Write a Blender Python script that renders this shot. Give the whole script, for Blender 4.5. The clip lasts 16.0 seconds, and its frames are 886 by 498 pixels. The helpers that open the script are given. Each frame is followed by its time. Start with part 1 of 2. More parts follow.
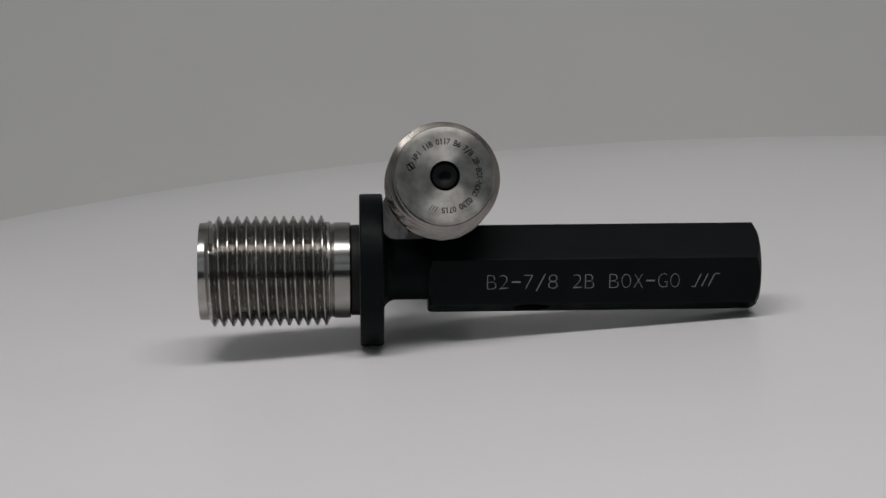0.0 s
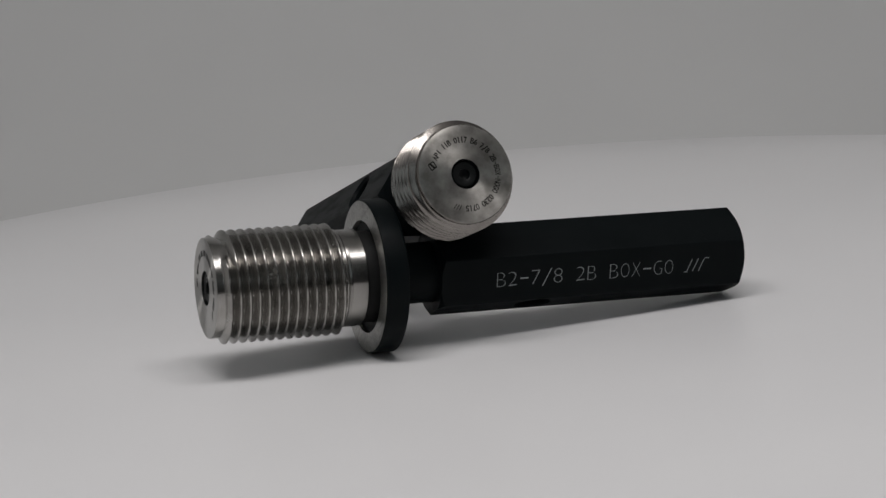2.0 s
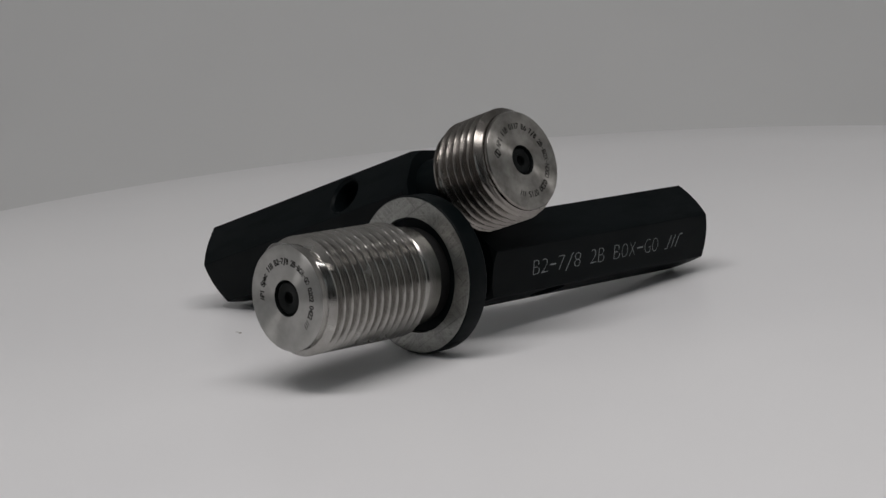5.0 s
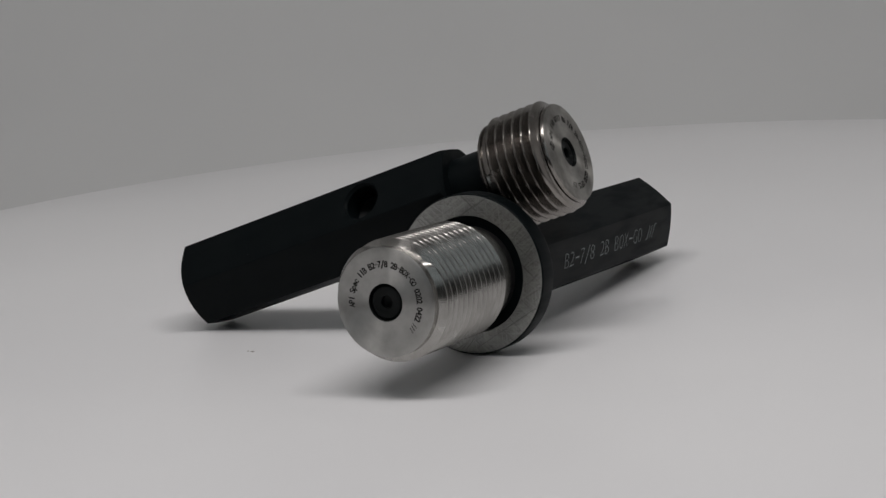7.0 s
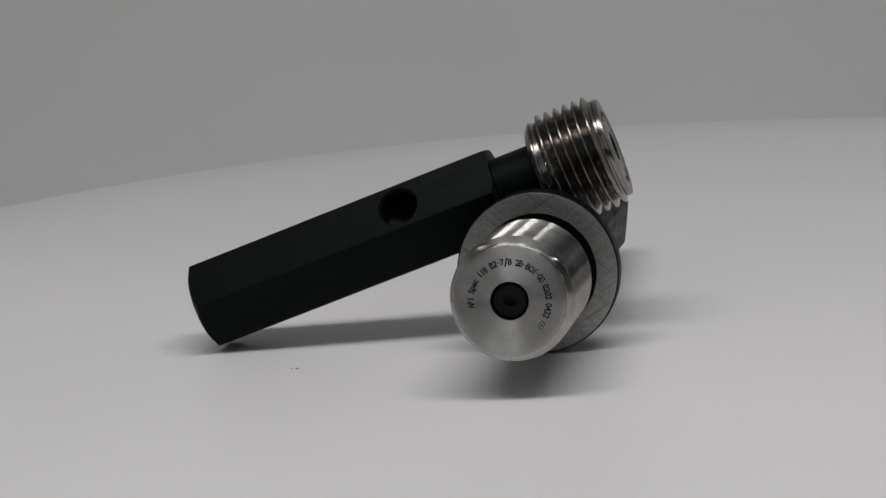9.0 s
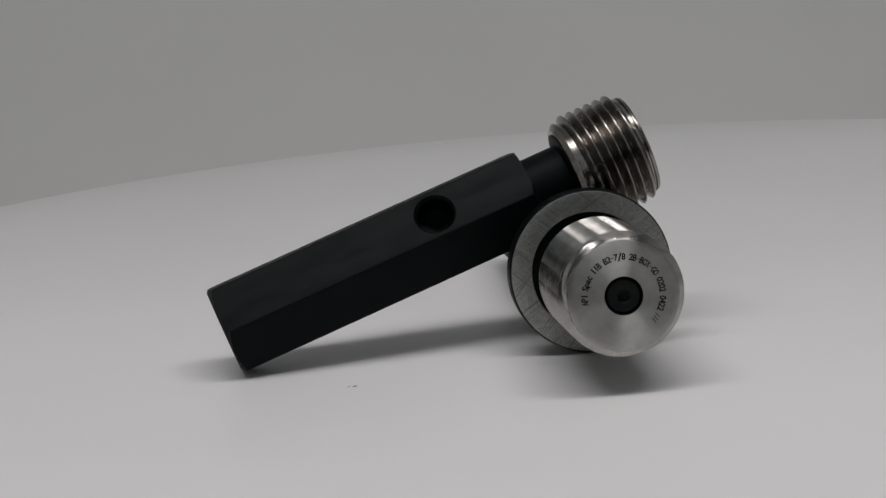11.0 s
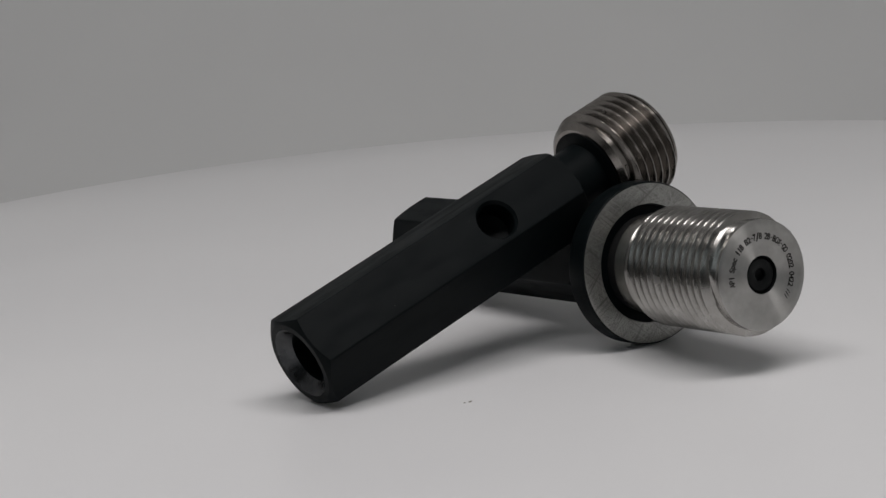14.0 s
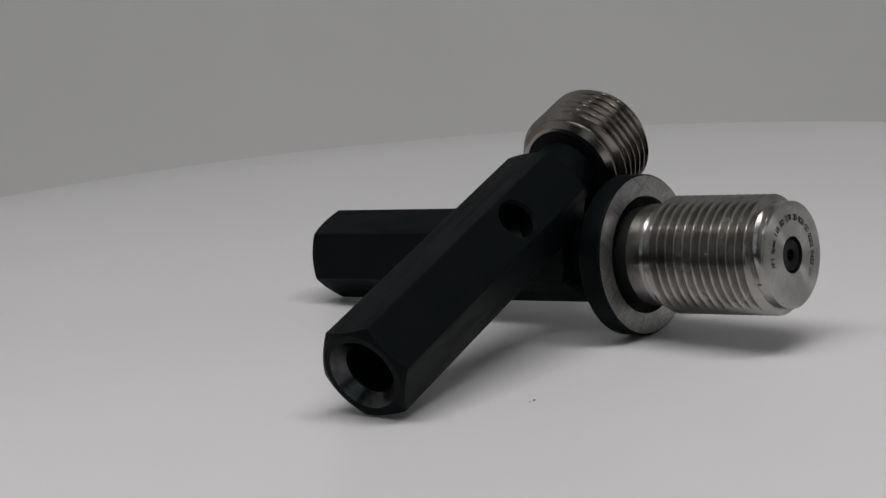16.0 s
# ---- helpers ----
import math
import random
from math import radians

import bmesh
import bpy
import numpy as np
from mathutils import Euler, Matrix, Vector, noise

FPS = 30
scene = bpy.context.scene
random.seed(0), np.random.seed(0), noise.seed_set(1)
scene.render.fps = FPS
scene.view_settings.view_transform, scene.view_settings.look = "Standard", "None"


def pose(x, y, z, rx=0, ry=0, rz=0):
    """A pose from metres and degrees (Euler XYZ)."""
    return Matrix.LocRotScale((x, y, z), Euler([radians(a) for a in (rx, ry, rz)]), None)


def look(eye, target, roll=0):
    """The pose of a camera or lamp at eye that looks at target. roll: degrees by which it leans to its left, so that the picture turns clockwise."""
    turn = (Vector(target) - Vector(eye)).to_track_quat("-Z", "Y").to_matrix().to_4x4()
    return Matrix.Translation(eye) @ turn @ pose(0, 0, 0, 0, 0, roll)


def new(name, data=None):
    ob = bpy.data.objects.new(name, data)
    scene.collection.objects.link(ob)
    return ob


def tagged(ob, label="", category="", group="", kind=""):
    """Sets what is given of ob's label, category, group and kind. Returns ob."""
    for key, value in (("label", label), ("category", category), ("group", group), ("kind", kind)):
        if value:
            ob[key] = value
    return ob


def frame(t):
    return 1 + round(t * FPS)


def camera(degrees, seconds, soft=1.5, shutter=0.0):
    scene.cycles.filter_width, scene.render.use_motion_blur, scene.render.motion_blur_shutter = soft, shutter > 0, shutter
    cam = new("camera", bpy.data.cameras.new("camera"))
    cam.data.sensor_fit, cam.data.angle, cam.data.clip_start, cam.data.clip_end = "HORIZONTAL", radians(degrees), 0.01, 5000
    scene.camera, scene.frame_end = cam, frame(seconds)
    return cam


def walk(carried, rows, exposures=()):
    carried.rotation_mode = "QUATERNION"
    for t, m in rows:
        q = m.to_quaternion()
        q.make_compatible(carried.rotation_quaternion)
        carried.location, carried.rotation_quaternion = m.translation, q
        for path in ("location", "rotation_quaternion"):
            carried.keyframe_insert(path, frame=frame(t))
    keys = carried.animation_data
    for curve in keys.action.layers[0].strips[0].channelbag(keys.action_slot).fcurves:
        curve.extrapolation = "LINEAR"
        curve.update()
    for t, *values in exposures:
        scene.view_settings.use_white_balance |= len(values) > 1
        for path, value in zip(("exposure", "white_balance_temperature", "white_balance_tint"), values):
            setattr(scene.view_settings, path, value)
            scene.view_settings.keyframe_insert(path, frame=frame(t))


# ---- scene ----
import functools

FOV = 23.254
SPIN = 8.6199                     # degrees a second, about the upright axis at the origin
DISC = 0.3114

cam = camera(FOV, 16.0, soft=1.45)
walk(cam, [
    (0.0, pose(-0.0005, -0.5756, 0.1462, 78.099, 4.578, 1.495)),
    (0.5, pose(-0.0003, -0.5777, 0.1455, 78.144, 4.596, 1.657)),
    (1.0, pose(0.0002, -0.5788, 0.1445, 78.166, 4.398, 1.802)),
    (1.5, pose(0.0020, -0.5781, 0.1442, 78.220, 4.591, 1.832)),
    (2.0, pose(0.0028, -0.5794, 0.1439, 78.283, 4.728, 1.774)),
    (2.5, pose(0.0026, -0.5788, 0.1430, 78.284, 4.719, 1.843)),
    (3.0, pose(0.0022, -0.5789, 0.1430, 78.234, 4.655, 1.864)),
    (3.5, pose(0.0029, -0.5786, 0.1430, 78.181, 4.539, 1.922)),
    (4.0, pose(0.0021, -0.5793, 0.1427, 78.208, 4.525, 1.823)),
    (6.5, pose(0.0003, -0.5797, 0.1406, 78.113, 4.704, 2.322)),
    (7.0, pose(-0.0001, -0.5785, 0.1409, 78.110, 4.801, 2.218)),
    (7.5, pose(0.0000, -0.5790, 0.1414, 78.107, 4.878, 2.298)),
    (8.0, pose(-0.0006, -0.5812, 0.1421, 78.064, 4.781, 2.367)),
    (8.5, pose(-0.0009, -0.5827, 0.1415, 78.105, 4.649, 2.445)),
    (9.0, pose(-0.0028, -0.5809, 0.1423, 77.977, 4.601, 2.365)),
    (11.5, pose(-0.0016, -0.5813, 0.1431, 77.934, 4.409, 2.365)),
    (12.0, pose(-0.0011, -0.5800, 0.1430, 77.952, 4.363, 2.202)),
    (12.5, pose(-0.0007, -0.5797, 0.1431, 77.964, 4.484, 2.075)),
    (13.0, pose(-0.0010, -0.5785, 0.1429, 77.924, 4.477, 1.981)),
    (13.5, pose(-0.0013, -0.5778, 0.1432, 77.897, 4.446, 1.914)),
    (14.0, pose(-0.0014, -0.5776, 0.1430, 77.896, 4.367, 1.851)),
    (14.5, pose(0.0000, -0.5783, 0.1433, 77.874, 4.272, 1.663)),
    (15.0, pose(0.0022, -0.5774, 0.1435, 77.891, 4.441, 1.452)),
    (15.5, pose(0.0040, -0.5765, 0.1434, 77.834, 4.426, 1.387)),
    (16.0, pose(0.0047, -0.5768, 0.1432, 77.834, 4.282, 1.302)),
], exposures=[(0.0, 0.0), (16.0, 0.0)])

# ---- light ----
world = bpy.data.worlds.new("dim_room")
scene.world = world
world.use_nodes = True
world.node_tree.nodes["Background"].inputs[0].default_value = (0.9, 0.95, 1.0, 1)
world.node_tree.nodes["Background"].inputs[1].default_value = 0.02


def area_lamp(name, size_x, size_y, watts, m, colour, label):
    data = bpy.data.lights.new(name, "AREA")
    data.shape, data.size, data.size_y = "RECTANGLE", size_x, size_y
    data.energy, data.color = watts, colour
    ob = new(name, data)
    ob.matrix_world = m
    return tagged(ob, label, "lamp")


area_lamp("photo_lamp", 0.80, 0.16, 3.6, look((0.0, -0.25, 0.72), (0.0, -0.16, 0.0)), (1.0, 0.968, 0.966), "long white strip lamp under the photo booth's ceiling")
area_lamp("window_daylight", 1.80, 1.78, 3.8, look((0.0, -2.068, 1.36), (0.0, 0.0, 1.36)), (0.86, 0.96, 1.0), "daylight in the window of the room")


# ---- materials ----
def nodes_of(name):
    mat = bpy.data.materials.new(name)
    mat.use_nodes = True
    tree = mat.node_tree
    return mat, tree, tree.nodes["Principled BSDF"], functools.partial(link, tree)


def link(tree, a, b):
    tree.links.new(a, b)


def node(tree, kind, **values):
    n = tree.nodes.new(kind)
    for key, value in values.items():
        n.inputs[key.replace("_", " ")].default_value = value
    return n


def ramp(tree, source, lo, hi, a, b):
    """Maps source from lo..hi to a..b."""
    n = tree.nodes.new("ShaderNodeMapRange")
    n.inputs["From Min"].default_value, n.inputs["From Max"].default_value = lo, hi
    n.inputs["To Min"].default_value, n.inputs["To Max"].default_value = a, b
    tree.links.new(source, n.inputs["Value"])
    return n.outputs["Result"]


def tint(tree, factor, a, b):
    n = tree.nodes.new("ShaderNodeMix")
    n.data_type = "RGBA"
    n.inputs[6].default_value, n.inputs[7].default_value = (*a, 1), (*b, 1)
    tree.links.new(factor, n.inputs[0])
    return n.outputs[2]


def coords(tree, scale=(1, 1, 1)):
    c = tree.nodes.new("ShaderNodeTexCoord")
    m = tree.nodes.new("ShaderNodeMapping")
    m.inputs["Scale"].default_value = scale
    tree.links.new(c.outputs["Object"], m.inputs["Vector"])
    return m.outputs["Vector"]


def noise_of(tree, vector, scale, detail=4.0, rough=0.55):
    n = node(tree, "ShaderNodeTexNoise", Scale=scale, Detail=detail, Roughness=rough)
    tree.links.new(vector, n.inputs["Vector"])
    return n.outputs["Fac"]


def bump(tree, height, strength, distance, normal=None):
    n = node(tree, "ShaderNodeBump", Strength=strength, Distance=distance)
    tree.links.new(height, n.inputs["Height"])
    if normal:
        tree.links.new(normal, n.inputs["Normal"])
    return n.outputs["Normal"]


def turned_steel(name, base_a, base_b, rough_a, rough_b, aniso, ring, chatter=0.0):
    """Bright steel with lathe marks round the local z axis. ring: marks along z (False) or along the radius (True). chatter: depth of the grinding chatter round the axis."""
    mat, tree, bsdf, join = nodes_of(name)
    v = coords(tree)
    blot = noise_of(tree, v, 180.0, 5.0)
    fine = noise_of(tree, v, 1400.0, 3.0)
    sep = tree.nodes.new("ShaderNodeSeparateXYZ")
    join(v, sep.inputs[0])
    if ring:
        length = tree.nodes.new("ShaderNodeVectorMath")
        length.operation = "LENGTH"
        flat = tree.nodes.new("ShaderNodeCombineXYZ")
        join(sep.outputs["X"], flat.inputs["X"])
        join(sep.outputs["Y"], flat.inputs["Y"])
        join(flat.outputs[0], length.inputs[0])
        along = length.outputs["Value"]
    else:
        along = sep.outputs["Z"]
    line = tree.nodes.new("ShaderNodeTexNoise")
    line.noise_dimensions = "1D"
    line.inputs["Scale"].default_value, line.inputs["Detail"].default_value = 5200.0, 3.0
    join(along, line.inputs["W"])
    marks = line.outputs["Fac"]
    join(tint(tree, ramp(tree, blot, 0.35, 0.7, 0, 1), base_a, base_b), bsdf.inputs["Base Color"])
    join(ramp(tree, blot, 0.3, 0.7, rough_a, rough_b), bsdf.inputs["Roughness"])
    bsdf.inputs["Metallic"].default_value = 1.0
    bsdf.inputs["Anisotropic"].default_value = aniso
    bsdf.inputs["Anisotropic Rotation"].default_value = 0.25
    tan = tree.nodes.new("ShaderNodeTangent")
    tan.direction_type, tan.axis = "RADIAL", "Z"
    join(tan.outputs[0], bsdf.inputs["Tangent"])
    n1 = bump(tree, marks, 0.25, 0.00002)
    if chatter:
        turn = tree.nodes.new("ShaderNodeMath")
        turn.operation = "ARCTAN2"
        join(sep.outputs["Y"], turn.inputs[0])
        join(sep.outputs["X"], turn.inputs[1])
        many = tree.nodes.new("ShaderNodeMath")
        many.operation = "MULTIPLY"
        many.inputs[1].default_value = 158.0
        join(turn.outputs[0], many.inputs[0])
        wave = tree.nodes.new("ShaderNodeMath")
        wave.operation = "SINE"
        join(many.outputs[0], wave.inputs[0])
        n1 = bump(tree, wave.outputs[0], 1.0, chatter, n1)
    join(bump(tree, fine, 0.10, 0.00002, n1), bsdf.inputs["Normal"])
    return mat


def scratched_steel(name):
    """Bare ground ring face with fine crossing scratches and a few deep dark ones."""
    mat, tree, bsdf, join = nodes_of(name)

    def lines(sets, lo, hi):
        total = None
        for sx, sy, turn in sets:
            c = tree.nodes.new("ShaderNodeTexCoord")
            m = tree.nodes.new("ShaderNodeMapping")
            m.inputs["Rotation"].default_value = (0, 0, turn)
            m.vector_type = "TEXTURE"
            m2 = tree.nodes.new("ShaderNodeMapping")
            m2.inputs["Scale"].default_value = (sx, sy, 1)
            join(c.outputs["Object"], m.inputs["Vector"])
            join(m.outputs["Vector"], m2.inputs["Vector"])
            f = ramp(tree, noise_of(tree, m2.outputs["Vector"], 1.0, 2.0), lo, hi, 0, 1)
            if total is None:
                total = f
            else:
                mx = tree.nodes.new("ShaderNodeMath")
                mx.operation = "MAXIMUM"
                join(total, mx.inputs[0])
                join(f, mx.inputs[1])
                total = mx.outputs[0]
        return total

    fine = lines(((5200, 90, 0.5), (4600, 80, -0.75), (4200, 100, 1.35), (5000, 120, -0.2)), 0.50, 0.66)
    deep = lines(((1500, 26, 0.62), (1350, 22, -0.7), (1700, 30, -1.0)), 0.60, 0.67)
    dark = tree.nodes.new("ShaderNodeMix")
    dark.data_type = "RGBA"
    dark.inputs[7].default_value = (0.10, 0.10, 0.095, 1)
    join(tint(tree, fine, (0.27, 0.27, 0.256), (0.44, 0.44, 0.42)), dark.inputs[6])
    join(ramp(tree, deep, 0, 1, 0, 0.45), dark.inputs[0])
    join(dark.outputs[2], bsdf.inputs["Base Color"])
    join(ramp(tree, fine, 0, 1, 0.44, 0.32), bsdf.inputs["Roughness"])
    bsdf.inputs["Metallic"].default_value = 1.0
    join(bump(tree, deep, 0.4, 0.00003, bump(tree, fine, 0.3, 0.00003)), bsdf.inputs["Normal"])
    return mat


def black_oxide(name):
    mat, tree, bsdf, join = nodes_of(name)
    v = coords(tree)
    blot = noise_of(tree, v, 90.0, 5.0)
    fine = noise_of(tree, v, 2200.0, 3.0)
    dust = ramp(tree, noise_of(tree, v, 900.0, 2.0), 0.74, 0.80, 0, 1)
    smear = ramp(tree, noise_of(tree, coords(tree, (1, 1, 0.25)), 260.0, 4.0), 0.45, 0.75, 0, 1)
    add = tree.nodes.new("ShaderNodeMix")
    add.data_type = "RGBA"
    add.inputs[7].default_value = (0.03, 0.032, 0.032, 1)
    join(tint(tree, ramp(tree, blot, 0.3, 0.7, 0, 1), (0.0018, 0.0034, 0.0040), (0.0034, 0.0051, 0.0057)), add.inputs[6])
    join(dust, add.inputs[0])
    join(add.outputs[2], bsdf.inputs["Base Color"])
    join(ramp(tree, smear, 0, 1, 0.44, 0.60), bsdf.inputs["Roughness"])
    bsdf.inputs["Specular IOR Level"].default_value = 0.075
    join(bump(tree, fine, 0.25, 0.00003), bsdf.inputs["Normal"])
    return mat


def plain(name, colour, rough, metal=0.0, spec=0.5):
    mat, tree, bsdf, join = nodes_of(name)
    v = coords(tree)
    blot = noise_of(tree, v, 300.0)
    join(tint(tree, blot, [c * 0.85 for c in colour], [min(1, c * 1.15) for c in colour]), bsdf.inputs["Base Color"])
    join(ramp(tree, blot, 0.2, 0.8, rough - 0.06, rough + 0.06), bsdf.inputs["Roughness"])
    bsdf.inputs["Metallic"].default_value = metal
    bsdf.inputs["Specular IOR Level"].default_value = spec
    return mat


def white_sheet(name, a, b, rough, spec):
    mat, tree, bsdf, join = nodes_of(name)
    v = coords(tree)
    wide = noise_of(tree, v, 5.0, 3.0)
    fine = noise_of(tree, v, 900.0, 3.0)
    join(tint(tree, ramp(tree, wide, 0.3, 0.7, 0, 1), a, b), bsdf.inputs["Base Color"])
    join(ramp(tree, wide, 0.3, 0.7, rough - 0.04, rough + 0.04), bsdf.inputs["Roughness"])
    bsdf.inputs["Specular IOR Level"].default_value = spec
    join(bump(tree, fine, 0.06, 0.00004), bsdf.inputs["Normal"])
    return mat


STEEL = turned_steel("turned_steel", (0.27, 0.26, 0.247), (0.34, 0.33, 0.313), 0.20, 0.26, 0.60, False)
THREAD = turned_steel("ground_thread_steel", (0.31, 0.30, 0.285), (0.42, 0.41, 0.39), 0.21, 0.28, 0.60, False, 0.0000015)
DULL_THREAD = turned_steel("dull_thread_steel", (0.23, 0.213, 0.197), (0.32, 0.30, 0.28), 0.20, 0.28, 0.60, False, 0.0000015)
DULL_FACE = turned_steel("dull_faced_steel", (0.24, 0.232, 0.215), (0.51, 0.496, 0.468), 0.34, 0.52, 0.84, True)
FACE = turned_steel("faced_steel", (0.37, 0.365, 0.35), (0.51, 0.505, 0.49), 0.36, 0.46, 0.94, True)
SCRATCHED = scratched_steel("scratched_steel")
BLACK = black_oxide("black_oxide")
BORE = turned_steel("bare_bore_steel", (0.05, 0.052, 0.055), (0.10, 0.102, 0.105), 0.22, 0.34, 0.5, False)
RUBBER = plain("black_rubber", (0.006, 0.006, 0.006), 0.6, 0.0, 0.3)
SCREW = plain("black_screw_steel", (0.004, 0.005, 0.005), 0.45, 0.0, 0.15)
ETCH = plain("dark_laser_mark", (0.012, 0.011, 0.01), 0.6, 0.0, 0.15)
SCRIBE = plain("pale_engraved_mark", (0.24, 0.26, 0.26), 0.5, 0.0, 0.3)
WHITE = white_sheet("white_turntable_top", (0.76, 0.758, 0.765), (0.80, 0.798, 0.80), 0.38, 0.5)
PAPER = white_sheet("white_backdrop_paper", (0.70, 0.702, 0.698), (0.73, 0.732, 0.728), 0.8, 0.2)
DARK = white_sheet("dim_room_paint", (0.05, 0.05, 0.048), (0.07, 0.07, 0.067), 0.8, 0.2)
GLASS = plain("window_glass", (0.8, 0.82, 0.82), 0.08, 0.0, 0.5)
GLASS.node_tree.nodes["Principled BSDF"].inputs["Transmission Weight"].default_value = 1.0
DIRT = plain("grey_dust", (0.30, 0.28, 0.25), 0.9, 0.0, 0.2)


# ---- mesh helpers ----
def mesh_of(name, bm, mats, smooth=35):
    me = bpy.data.meshes.new(name)
    bm.normal_update()
    bm.to_mesh(me)
    bm.free()
    for m in mats:
        me.materials.append(m)
    if smooth:
        me.shade_smooth()
        me.set_sharp_from_angle(angle=radians(smooth))
    return me


def part(name, bm, material, parent, label="", smooth=35):
    mats = material if isinstance(material, (list, tuple)) else [material]
    me = bm if isinstance(bm, bpy.types.Mesh) else mesh_of(name, bm, mats, smooth)
    ob = new(name, me)
    ob.parent = parent
    return tagged(ob, label)


def lathe(profile, segments=128, mats=None, close=False):
    """Turns a profile of (radius, z) round the z axis; mats: a material index for each span."""
    bm = bmesh.new()
    rings = []
    for r, z in profile:
        if r < 1e-6:
            rings.append([bm.verts.new((0, 0, z))])
        else:
            rings.append([bm.verts.new((r * math.cos(2 * math.pi * k / segments), r * math.sin(2 * math.pi * k / segments), z)) for k in range(segments)])
    spans = list(zip(rings, rings[1:]))
    if close:
        spans.append((rings[-1], rings[0]))
    for i, (a, b) in enumerate(spans):
        for k in range(segments):
            q = [a[k % len(a)], a[(k + 1) % len(a)], b[(k + 1) % len(b)], b[k % len(b)]]
            q = list(dict.fromkeys(q))
            if len(q) > 2:
                f = bm.faces.new(q)
                f.material_index = mats[i] if mats else 0
    bmesh.ops.recalc_face_normals(bm, faces=bm.faces)
    return bm


def arc(cr, cz, radius, a0, a1, steps=6):
    return [(cr + radius * math.cos(radians(a0 + (a1 - a0) * i / steps)), cz + radius * math.sin(radians(a0 + (a1 - a0) * i / steps))) for i in range(steps + 1)]


def carve(base, *cuts):
    """Boolean of temporary bodies: cuts are (bmesh, operation). Returns a mesh."""
    temp = []

    def body(bm):
        me = bpy.data.meshes.new("blank")
        bm.to_mesh(me)
        bm.free()
        ob = new("blank", me)
        temp.append(ob)
        return ob

    main = body(base)
    for bm, op in cuts:
        mod = main.modifiers.new("cut", "BOOLEAN")
        mod.solver, mod.operation, mod.object = "EXACT", op, body(bm)
    bpy.context.view_layer.update()
    me = bpy.data.meshes.new_from_object(main.evaluated_get(bpy.context.evaluated_depsgraph_get()))
    for ob in temp:
        old = ob.data
        bpy.data.objects.remove(ob)
        bpy.data.meshes.remove(old)
    return me


def hex_prism(flat, z0, z1, soft=0.0005):
    """Six flats, the first facing +y, with slightly rounded long edges."""
    bm = bmesh.new()
    apothem, corner = flat / 2, flat / math.sqrt(3)
    pts = []
    for k in range(6):
        mid = math.pi / 2 + math.pi / 6 + k * math.pi / 3
        inner = corner - soft / math.cos(math.pi / 6)
        for j in range(4):
            a = mid - math.pi / 6 + math.pi / 3 * j / 3
            pts.append((inner * math.cos(mid) + soft * math.cos(a), inner * math.sin(mid) + soft * math.sin(a)))
    low = [bm.verts.new((x, y, z0)) for x, y in pts]
    high = [bm.verts.new((x, y, z1)) for x, y in pts]
    n = len(pts)
    for k in range(n):
        bm.faces.new((low[k], low[(k + 1) % n], high[(k + 1) % n], high[k]))
    bm.faces.new(low[::-1])
    bm.faces.new(high)
    bmesh.ops.recalc_face_normals(bm, faces=bm.faces)
    return bm


def rod_between(radius, axis_z, turn, half, segments=48):
    """A round cutter across the z axis at height axis_z, turned round z from +y."""
    m = Matrix.Translation((0, 0, axis_z)) @ Matrix.Rotation(radians(turn), 4, "Z") @ Matrix.Rotation(radians(-90), 4, "X")
    bm = lathe([(0, 0.0020), (radius, 0.0048), (radius, FLAT / 2 - 0.0006), (radius + 0.0006, FLAT / 2 + 0.0002), (radius + 0.0006, half), (0, half)], segments)
    bmesh.ops.transform(bm, matrix=m, verts=bm.verts)
    return bm


PITCH = 0.00254
FLAT = 0.022
CORNER = FLAT / math.sqrt(3)


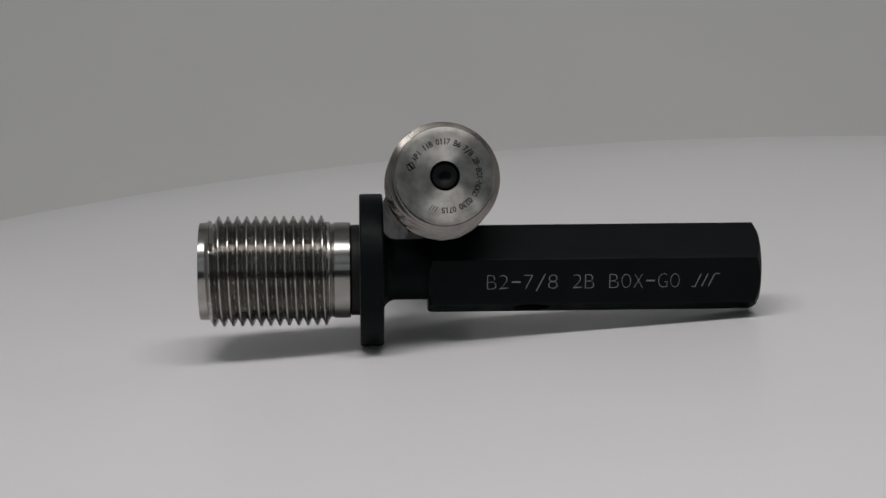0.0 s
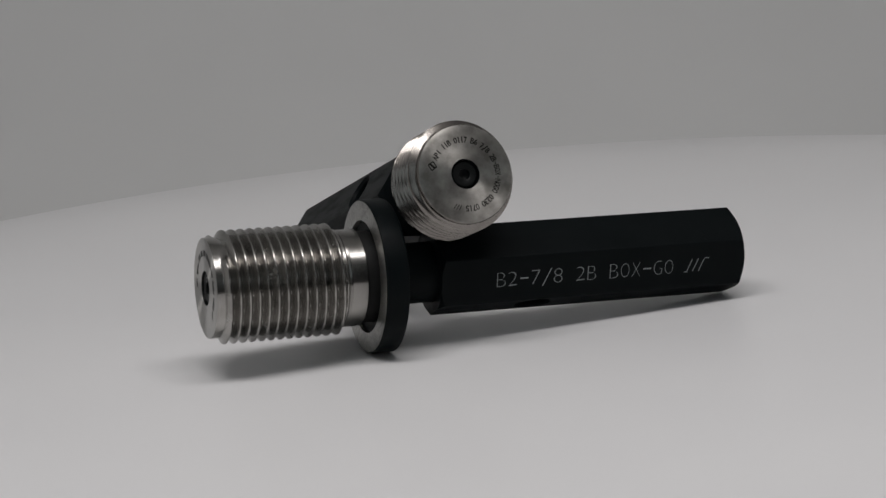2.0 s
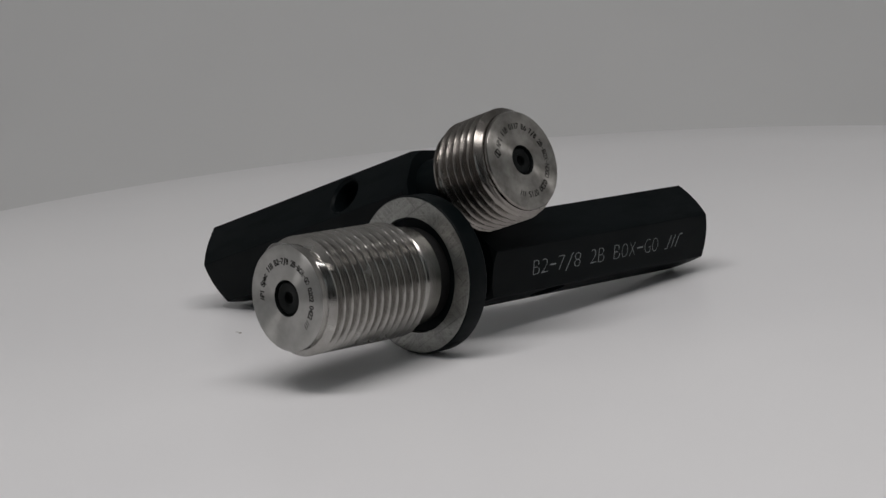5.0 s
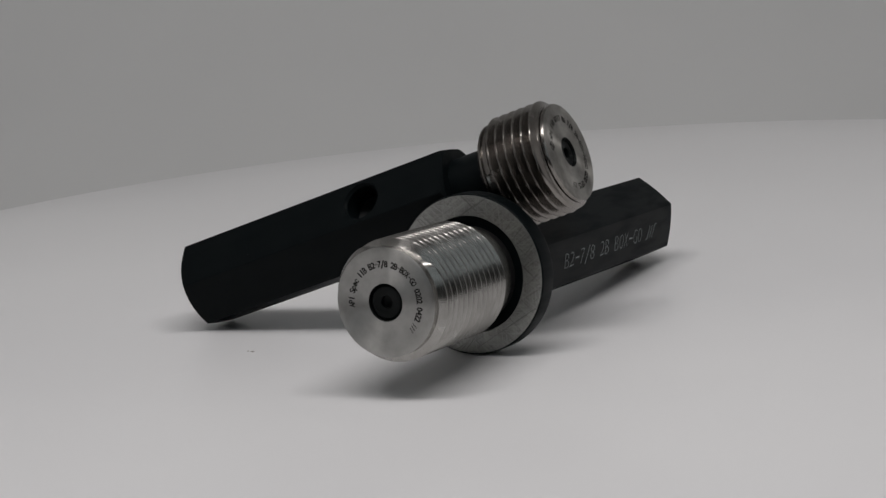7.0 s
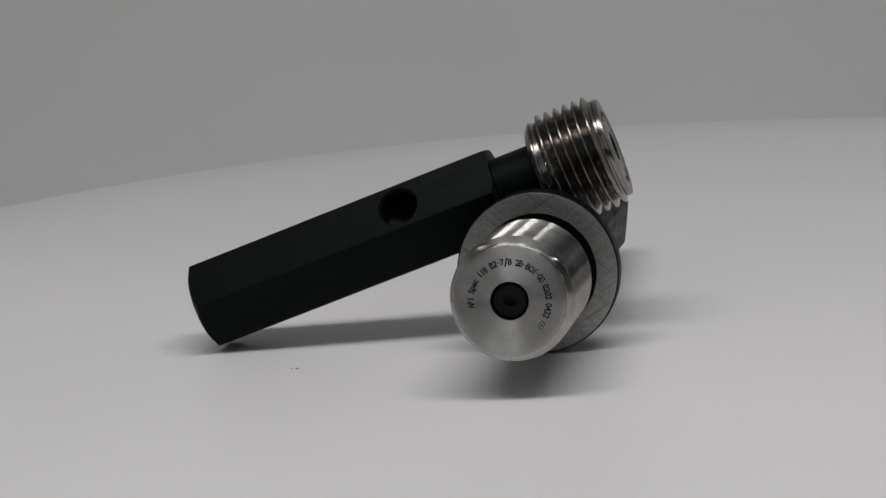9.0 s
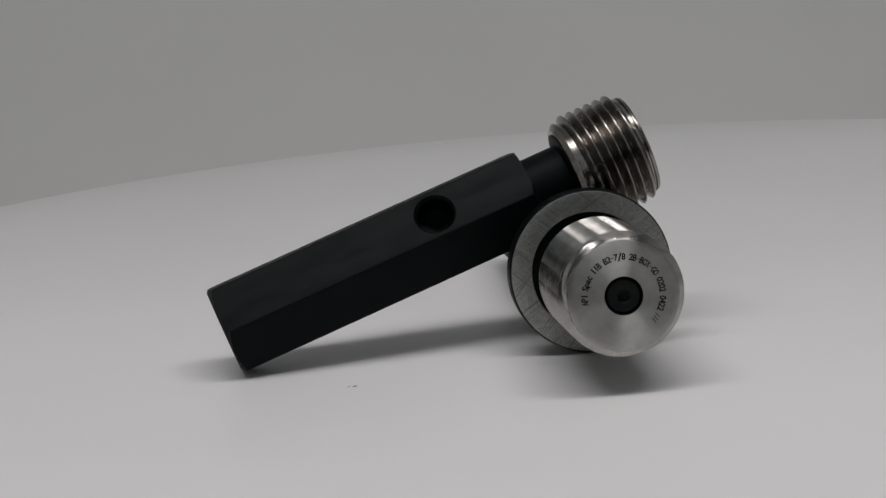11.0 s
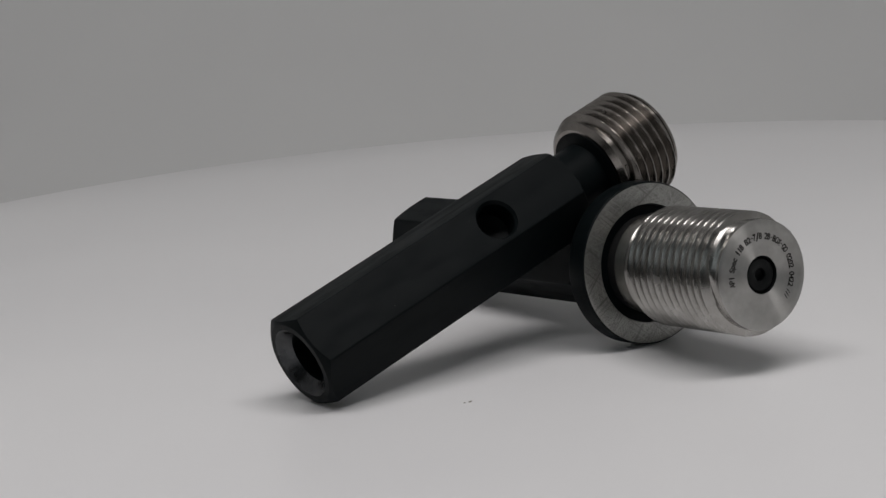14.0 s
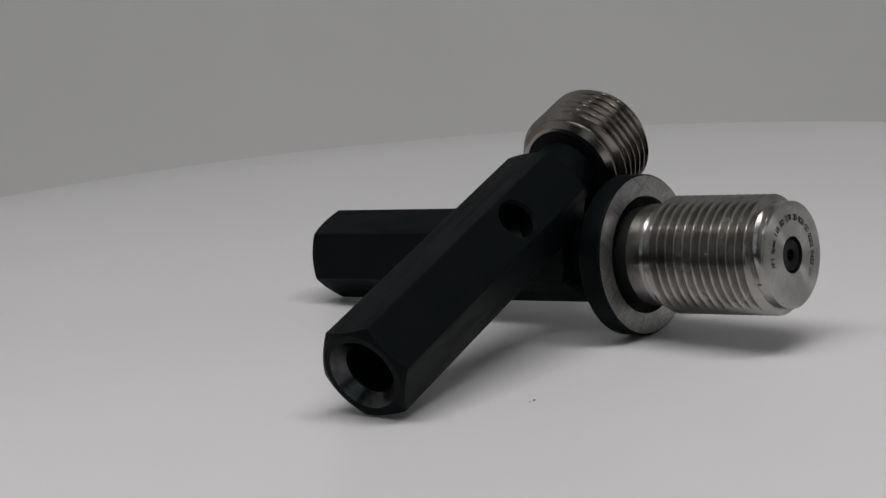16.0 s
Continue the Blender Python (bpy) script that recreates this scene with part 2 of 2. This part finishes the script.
def thread_bm(face_r, plain_r, crest_r, root_r, z_on, z_off, first, last, hole_r, hole_d, back_r, groove=None, notch=None, phase=0.0, blunt=0.30, segments=192, per=20):
    """A plug with a right-hand screw thread between z_on and z_off, blunt at both starts. Slot 1: the end face."""
    bm = bmesh.new()
    rings = []

    def ease(w):
        w = min(1.0, max(0.0, w))
        return w * w * (3 - 2 * w)

    def height(z, t):
        turn = t / (2 * math.pi)
        k = round((z - phase) / PITCH - turn)
        c = (k + turn) * PITCH + phase
        if c < first or c > last:
            return plain_r
        blend = ease(min(1.0, (c - first) / (blunt * PITCH), (last - c) / (0.30 * PITCH)))
        low = root_r
        if notch and c - first < notch[2]:
            # a gap milled through the first turn
            deg = math.degrees(t)
            deg = deg - 360 if deg > 180 else deg
            blend *= 1.0 - ease((deg - notch[0] + 20) / 40) * (1.0 - ease((deg - notch[1] + 12) / 24))
        if c - first < PITCH and z < c:
            low = plain_r
        up = min(1.0, max(0.0, (1.0 - abs(z - c) / (PITCH / 2) - 0.03) / 0.84))
        r = low + (crest_r - low) * up * blend
        return min(r, plain_r + max(0.0, z - 0.0003) * 0.68)

    profile = [(hole_r, hole_d, 2), (hole_r, 0.0002, 2), (hole_r + 0.0001, 0.0, 1)]
    profile += [(hole_r + 0.0001 + (face_r - hole_r - 0.0001) * k / 6, 0.0, 1) for k in range(1, 7)]
    profile += [(face_r + 0.0002, 0.0001, 0), (plain_r, (plain_r - face_r) * 1.2, 0)]
    if groove:
        profile += [(plain_r, groove - 0.0002, 0), (plain_r - 0.0006, groove - 0.0001, 0), (plain_r - 0.0006, groove + 0.0001, 0), (plain_r, groove + 0.0002, 0)]
    for r, z, s in profile:
        rings.append(([bm.verts.new((r * math.cos(2 * math.pi * k / segments), r * math.sin(2 * math.pi * k / segments), z)) for k in range(segments)], s))
    count = int((z_off - z_on) / PITCH * per)
    for i in range(count + 1):
        z = z_on + (z_off - z_on) * i / count
        ring = []
        for k in range(segments):
            t = 2 * math.pi * k / segments
            r = height(z, t)
            edge = min(1.0, min(z - z_on, z_off - z) / 0.0006)
            r = plain_r + (r - plain_r) * max(0.0, edge)
            ring.append(bm.verts.new((r * math.cos(t), r * math.sin(t), z)))
        rings.append((ring, 0))
    for r, z in back_r:
        rings.append(([bm.verts.new((r * math.cos(2 * math.pi * k / segments), r * math.sin(2 * math.pi * k / segments), z)) for k in range(segments)], 3))
    for (a, s), (b, _) in zip(rings, rings[1:]):
        for k in range(segments):
            f = bm.faces.new((a[k], a[(k + 1) % segments], b[(k + 1) % segments], b[k]))
            f.material_index = s
    bmesh.ops.recalc_face_normals(bm, faces=bm.faces)
    return bm


def glyph(char, thin):
    """One character of the built-in font as a thin solid, scaled into a unit box (None for a blank)."""
    if char == " ":
        return None
    data = bpy.data.curves.new("glyph", "FONT")
    data.body, data.offset, data.extrude, data.resolution_u = char, thin, 0.02, 4
    ob = new("glyph", data)
    bpy.context.view_layer.update()
    me = bpy.data.meshes.new_from_object(ob.evaluated_get(bpy.context.evaluated_depsgraph_get()))
    bpy.data.objects.remove(ob)
    bpy.data.curves.remove(data)
    co = np.array([v.co[:] for v in me.vertices])
    faces = [tuple(p.vertices) for p in me.polygons]
    bpy.data.meshes.remove(me)
    return co, faces


def lettering(text, place, width, height, depth, thin):
    """Letters of one marking as one mesh; place(i) gives each letter's pose."""
    bm = bmesh.new()
    for i, char in enumerate(text):
        got = glyph(char, thin if char not in "/-" else thin * 0.75)
        if not got:
            continue
        co, faces = got[0].copy(), got[1]
        lo, hi = co.min(0), co.max(0)
        span = hi - lo
        lower = char in "pec"
        if char == "-":
            sx, sy, oy = 0.95 * width / span[0], 0.10 * height / span[1], 0.0
        elif char == "1" or char == "I":
            sx = sy = height / span[1]
            oy = 0.0
        elif char == "/":
            sx, sy, oy = 1.1 * width / span[0], 1.25 * height / span[1], -0.06 * height
        elif lower:
            tall = 1.0 if char == "p" else 0.72
            sx, sy, oy = 0.9 * width / span[0], height * tall / span[1], (-0.28 * height if char == "p" else -0.14 * height)
        else:
            sx, sy, oy = width / span[0], height / span[1], 0.0
        mid = (lo + hi) / 2
        m = place(i)
        vs = [bm.verts.new(m @ Vector(((c[0] - mid[0]) * sx, (c[1] - mid[1]) * sy + oy, depth if c[2] > 0 else -depth))) for c in co]
        for f in faces:
            if len(set(f)) > 2:
                try:
                    bm.faces.new([vs[j] for j in f])
                except ValueError:
                    pass
    return bm


def bars(boxes):
    """Small slanted strokes: (pose, length, width, depth)."""
    bm = bmesh.new()
    for m, length, width, depth in boxes:
        bmesh.ops.create_cube(bm, size=1.0, matrix=m @ Matrix.Diagonal((width, length, depth, 1)))
    return bm


def frame_of(origin, heading, rise, roll):
    """A gauge's pose: z from its end face along the shank, y the normal of the first flat."""
    th, el, ro = radians(heading), radians(rise), radians(roll)
    a = Vector((math.cos(el) * math.cos(th), math.cos(el) * math.sin(th), math.sin(el)))
    h = a.cross(Vector((0, 0, 1))).normalized()
    v = h.cross(a)
    n = math.cos(ro) * h + math.sin(ro) * v
    u = -math.sin(ro) * h + math.cos(ro) * v
    return Matrix(((u.x, n.x, a.x, origin[0]), (u.y, n.y, a.y, origin[1]), (u.z, n.z, a.z, origin[2]), (0, 0, 0, 1)))


def on_face(angle, radius, z=-0.00001):
    """The pose of a letter on an end face, standing outward on a circle; angle from y towards x."""
    a = radians(angle)
    out = Vector((math.sin(a), math.cos(a), 0))
    right = Vector((-math.cos(a), math.sin(a), 0))
    m = Matrix(((right.x, out.x, 0, out.x * radius), (right.y, out.y, 0, out.y * radius), (0, 0, -1, z), (0, 0, 0, 1)))
    return m


# ---- setting ----
def turntable():
    ob = new("turntable")
    r, e = DISC, 0.0012
    prof = [(0, 0)] + [(r * k / 8, 0) for k in range(1, 8)] + arc(r - e, -e, e, 90, 0, 4) + arc(r - e, -0.012 + e, e, 0, -90, 4) + [(0, -0.012)]
    part("disc", lathe(prof, 256), WHITE, ob, "white round turntable top")
    part("base", lathe([(0, -0.0125), (0.12, -0.0125), (0.12, -0.0545), (0, -0.0545)], 96), WHITE, ob)
    for x, y, r in ((-0.0802, -0.0356, 0.0005), (-0.0816, -0.0350, 0.0003)):
        bm = bmesh.new()
        bmesh.ops.create_icosphere(bm, subdivisions=2, radius=r, matrix=Matrix.Translation((x, y, 0.0001)) @ Matrix.Diagonal((1.2, 0.7, 0.3, 1)))
        part("dust_speck", bm, DIRT, ob, "tiny grey speck of dust")
    return tagged(ob, "plain white round photo turntable slowly rotating", "turntable")


def sweep():
    """The white backdrop: flat under the turntable, curving up into the wall behind it."""
    bm = bmesh.new()
    line = [(-0.77, -0.055), (0.40, -0.055)]
    rad, y0 = 0.30, 0.40
    line += [(y0 + rad * math.sin(radians(a)), -0.055 + rad - rad * math.cos(radians(a))) for a in range(5, 90, 5)]
    line += [(y0 + rad, 0.9)]
    a = [bm.verts.new((-0.8, y, z)) for y, z in line]
    b = [bm.verts.new((0.8, y, z)) for y, z in line]
    for k in range(len(line) - 1):
        bm.faces.new((a[k], b[k], b[k + 1], a[k + 1]))
    ex = bmesh.ops.extrude_face_region(bm, geom=bm.faces[:])
    for g in ex["geom"]:
        if isinstance(g, bmesh.types.BMVert):
            g.co.z -= 0.003
            g.co.y += 0.003
    bmesh.ops.recalc_face_normals(bm, faces=bm.faces)
    ob = new("backdrop", mesh_of("backdrop", bm, [PAPER], 30))
    return tagged(ob, "white seamless paper backdrop curving up behind the turntable", "backdrop", kind="structure")


def slab(name, size, at, material, label, category):
    bm = bmesh.new()
    bmesh.ops.create_cube(bm, size=1.0, matrix=Matrix.Translation(at) @ Matrix.Diagonal((*size, 1)))
    return tagged(new(name, mesh_of(name, bm, [material], 0)), label, category, kind="structure")


def boxes_bm(boxes):
    """Butted boxes, each (x0, x1, y0, y1, z0, z1), as one bmesh."""
    bm = bmesh.new()
    for x0, x1, y0, y1, z0, z1 in boxes:
        bmesh.ops.create_cube(bm, size=1.0, matrix=Matrix.Translation(((x0 + x1) / 2, (y0 + y1) / 2, (z0 + z1) / 2)) @ Matrix.Diagonal((x1 - x0, y1 - y0, z1 - z0, 1)))
    return bm


def window_wall():
    """The room's south wall with the window that lights the open front of the booth."""
    w, low, high, y0, y1 = 0.90, 0.46, 2.25, -2.125, -2.075
    wall = boxes_bm([(-2.1, -w, y0, y1, -0.8, 2.4), (w, 2.1, y0, y1, -0.8, 2.4), (-w, w, y0, y1, -0.8, low), (-w, w, y0, y1, high, 2.4)])
    tagged(new("wall_south", mesh_of("wall_south", wall, [DARK], 0)), "dim painted room wall with a wide window", "wall", kind="structure")
    ob = tagged(new("window_1"), "wide two-light window with a dark frame", "window", kind="structure")
    e = 0.04
    part("window_frame", boxes_bm([(-w - e, w + e, y1, y1 + 0.04, high, high + e), (-w - e, -w, y1, y1 + 0.04, low, high), (w, w + e, y1, y1 + 0.04, low, high),
                                   (-w, w, y1 + 0.01, y1 + 0.04, 1.10, 1.23)]), RUBBER, ob, "", 0)
    part("window_sill", boxes_bm([(-w - e, w + e, y1, y1 + 0.07, low - e, low)]), RUBBER, ob, "", 0)
    for a, b in ((low, 1.16), (1.165, high)):
        part("pane", boxes_bm([(-w, w, y0 + 0.02, y0 + 0.024, a, b)]), GLASS, ob, "", 0)


# ---- the two gauges ----

def screw_bm(radius, depth, key):
    r = radius - 0.0002
    return lathe([(0, depth - 0.0012), (key * 0.5, depth - 0.0014), (key, depth - 0.0016), (key, depth - 0.0029), (key + 0.0003, depth - 0.0031),
                  (r - 0.0005, depth - 0.0031), (r, depth - 0.0026), (r, depth)], 48)


def handle_mesh(neck, flat, z0, z1, hole_z, hole_r, hole_turn, lead):
    """Hexagonal handle with a turned neck, a cross hole and a countersunk bore in its end."""
    c = flat / math.sqrt(3) + 0.0002
    trim = lathe([(0, z0), (c - 0.0016, z0), (c, z0 + lead), (c, z1 - 0.0016), (c - 0.0026, z1), (0, z1)], 128)
    bore = lathe([(0, hole_z + 0.014), (0.0066, hole_z + 0.017), (0.0066, z1 - 0.0031), (0.0092, z1 + 0.0001), (0.0092, z1 + 0.002), (0, z1 + 0.002)], 96)
    hexa = carve(hex_prism(flat, z0 - 0.001, z1 + 0.001), (trim, "INTERSECT"), (bore, "DIFFERENCE"), (rod_between(hole_r, hole_z, hole_turn, 0.02), "DIFFERENCE"))
    bm = bmesh.new()
    bm.from_mesh(hexa)
    bpy.data.meshes.remove(hexa)
    for f in bm.faces:
        mid = f.calc_center_median()
        rad = math.hypot(mid.x, mid.y)
        f.material_index = 1 if mid.z > z1 - 0.0032 and rad < 0.0093 and abs(f.normal.z) < 0.95 else 0
    return mesh_of("handle", bm, [BLACK, BORE], 28), lathe(neck, 128)


def nick(parent, z, turn, radius, size):
    """A small bright steel bead on a black edge, standing for a nick's glint."""
    bm = bmesh.new()
    a = radians(turn)
    m = Matrix.Translation((-radius * math.sin(a), radius * math.cos(a), z)) @ Matrix.Diagonal((0.5, 0.5, 1.0, 1))
    bmesh.ops.create_icosphere(bm, subdivisions=1, radius=size, matrix=m)
    part("nick_glint", bm, FACE, parent, "tiny bright steel bead for the glint of a nick in the black finish")


def go_gauge():
    ob = new("thread_plug_gauge")
    plug = thread_bm(0.0131, 0.0133, 0.01508, 0.0130, 0.0006, 0.0354, 0.0019, 0.0350, 0.0045, 0.0037,
                     [(0.0129, 0.0356), (0.0127, 0.0360), (0.0129, 0.0364), (0.0131, 0.0367), (0.0131, 0.0408), (0.0128, 0.0411), (0.004, 0.0411)], notch=(-30, 40, 0.0021), phase=0.0002, blunt=0.15)
    part("threaded_plug", plug, [THREAD, FACE, SCREW, STEEL], ob, "bright machined steel plug with a screw thread", 30)
    part("socket_screw", screw_bm(0.0045, 0.0036, 0.0016), SCREW, ob, "black socket screw sunk in the end face")
    part("spacer_ring", lathe([(0.004, 0.0411), (0.0121, 0.0411), (0.0124, 0.0414), (0.0124, 0.0448), (0.004, 0.0448)], 96), RUBBER, ob, "black spacer ring")
    e = 0.0006
    z0, z1, rc = 0.0435, 0.0499, 0.0208
    prof = [(0.0115, z0 + 0.0012), (0.0150, z0 + 0.0012), (0.0152, z0), (0.0180, z0)] + arc(rc - e, z0 + e, e, -90, 0, 4) + arc(rc - e, z1 - e, e, 0, 90, 4)
    prof += [(0.0118, z1)] + arc(0.0118, z1 + 0.0035, 0.0035, -90, -180, 8) + [(0.0083, z1 + 0.004), (0.004, z1 + 0.004)]
    slots = [0, 1, 1] + [1] * 2 + [0] * (len(prof) - 6)
    part("collar", lathe(prof, 160, slots), [BLACK, SCRATCHED], ob, "black collar with a bare scratched front ring", 30)
    hexa, neck = handle_mesh([(0.004, 0.052), (0.0083, 0.052), (0.0083, 0.0625), (0.004, 0.0625)], FLAT, 0.0621, 0.1526, 0.0905, 0.0049, 60, 0.0012)
    part("handle", hexa, BLACK, ob, "black oxide hexagonal handle")
    part("neck", neck, BLACK, ob)

    nick(ob, 0.1066, -30, CORNER - 0.0002, 0.00022)
    nick(ob, 0.1512, 30, CORNER - 0.0003, 0.0003)
    nick(ob, 0.0442, -40, 0.0207, 0.0002)
    nick(ob, 0.0660, 31, CORNER - 0.0002, 0.00016)

    def side(i):
        z = 0.0791 + 0.00332 * i
        return Matrix(((0, 1, 0, 0), (0, 0, 1, FLAT / 2), (1, 0, 0, z), (0, 0, 0, 1)))

    part("engraving", lettering("B2-7/8 2B BOX-GO", side, 0.0025, 0.0040, 0.00003, -0.032), SCRIBE, ob, "pale engraved letters", 0)
    strokes = []
    for k in range(3):
        m = side(16.9 + 0.55 * k) @ Matrix.Rotation(radians(-24), 4, "Z")
        strokes.append((m, 0.0040, 0.00022, 0.00006))
        if k == 0:
            strokes.append((side(16.55) @ Matrix.Translation((0, -0.00185, 0)), 0.00022, 0.0012, 0.00006))
        if k == 2:
            strokes.append((side(18.5) @ Matrix.Translation((0, 0.00185, 0)), 0.00022, 0.0012, 0.00006))
    part("engraved_strokes", bars(strokes), SCRIBE, ob, "", 0)
    text = "API Spec 11B B2-7/8 2B-BOX-GO 0202 0422"
    start, stop = 194.0, -17.0
    part("face_marking", lettering(text, lambda i: on_face(start + (stop - start) * i / (len(text) - 1), 0.0093), 0.00096, 0.00160, 0.00003, 0.030), ETCH, ob, "dark laser-marked letters round the end face", 0)
    part("face_strokes", bars([(on_face(-27 - 4.5 * k, 0.0093) @ Matrix.Rotation(radians(-18), 4, "Z"), 0.0015, 0.00018, 0.00004) for k in range(3)]), ETCH, ob, "", 0)
    return tagged(ob, "steel and black thread plug gauge lying on its collar", "plug gauge", "thread plug gauges")


def nogo_gauge():
    ob = new("thread_plug_gauge")
    plug = thread_bm(0.0129, 0.0133, 0.01508, 0.0129, 0.0014, 0.0184, 0.0013, 0.0182, 0.0039, 0.0037,
                     [(0.0139, 0.0186), (0.0139, 0.0191), (0.0124, 0.0203), (0.004, 0.0203)], groove=0.0011, blunt=0.6)
    part("threaded_plug", plug, [DULL_THREAD, DULL_FACE, SCREW, DULL_THREAD], ob, "short bright steel plug with a screw thread", 30)
    part("socket_screw", screw_bm(0.0039, 0.0037, 0.0015), SCREW, ob, "black socket screw sunk in the end face")
    hexa, neck = handle_mesh([(0.004, 0.0199), (0.0115, 0.0199), (0.0115, 0.0206), (0.0086, 0.0212), (0.0086, 0.0322), (0.004, 0.0322)], 0.0226, 0.0316, 0.1188, 0.0576, 0.0049, 0, 0.0014)
    part("handle", hexa, BLACK, ob, "black oxide hexagonal handle with a cross hole")
    part("neck", neck, BLACK, ob)
    nick(ob, 0.0330, -30, CORNER + 0.0001, 0.00022)
    nick(ob, 0.0330, 30, CORNER + 0.0001, 0.00018)
    shift = -147.0
    first = "API 11B 0117 B6 7/8 2B-BOX-NOGO 0230 0715"
    a0, a1 = 152.0 + shift, -92.0 + shift
    part("face_marking", lettering(first, lambda i: on_face(a0 + (a1 - a0) * i / (len(first) - 1), 0.0092), 0.00096, 0.00160, 0.00003, 0.018), ETCH, ob, "dark laser-marked letters round the end face", 0)
    m = on_face(166 + shift, 0.0094)
    logo = [(m @ Matrix.Translation((0.0006 * sx, 0.0006 * sy, 0)) @ Matrix.Rotation(radians(45 * sx * sy), 4, "Z"), 0.0017, 0.0003, 0.00004) for sx in (-1, 1) for sy in (-1, 1)]
    logo += [(m @ Matrix.Rotation(radians(-30), 4, "Z"), 0.0016, 0.0006, 0.00004)]
    part("face_strokes", bars(logo + [(on_face(-104 + shift - 4.5 * k, 0.0092) @ Matrix.Rotation(radians(-18), 4, "Z"), 0.0015, 0.00018, 0.00004) for k in range(3)]), ETCH, ob, "", 0)
    return tagged(ob, "steel and black thread plug gauge leaning across the other", "plug gauge", "thread plug gauges")


table = turntable()
sweep()
slab("wall_left", (0.01, 1.51, 1.0), (-0.806, -0.03, 0.42), PAPER, "white side wall of the photo booth", "wall")
slab("wall_right", (0.01, 1.51, 1.0), (0.806, -0.03, 0.42), PAPER, "white side wall of the photo booth", "wall")
slab("ceiling", (1.62, 1.51, 0.01), (0, -0.03, 0.93), PAPER, "white ceiling of the photo booth", "ceiling")
slab("floor", (4.2, 4.2, 0.02), (0, 0, -0.80), DARK, "grey floor of the dim room", "floor")
slab("tabletop", (1.7, 1.7, 0.03), (0, 0.0, -0.0765), DARK, "plain tabletop under the photo booth", "table")
window_wall()
slab("wall_north", (4.2, 0.05, 3.2), (0, 2.1, 0.8), DARK, "dim painted room wall", "wall")
slab("wall_east", (0.05, 4.2, 3.2), (2.1, 0, 0.8), DARK, "dim painted room wall", "wall")
slab("wall_west", (0.05, 4.2, 3.2), (-2.1, 0, 0.8), DARK, "dim painted room wall", "wall")
slab("room_ceiling", (4.2, 4.2, 0.05), (0, 0, 2.4), DARK, "dim painted room ceiling", "ceiling")

go = go_gauge()
nogo = nogo_gauge()
GO_AT = frame_of((-0.03023, -0.08669, 0.02443), 72.993, -4.486, -7.775)
NOGO_AT = frame_of((0.00763, -0.02693, 0.04832), 167.327, -18.15, 139.793)


def motions():
    times = [0.5 * k for k in range(33)]
    spin = [Matrix.Rotation(radians(SPIN * (t - 8.0)), 4, "Z") for t in times]
    walk(table, [(t, s) for t, s in zip(times, spin)])
    walk(go, [(t, s @ GO_AT) for t, s in zip(times, spin)])
    walk(nogo, [(t, s @ NOGO_AT) for t, s in zip(times, spin)])


motions()
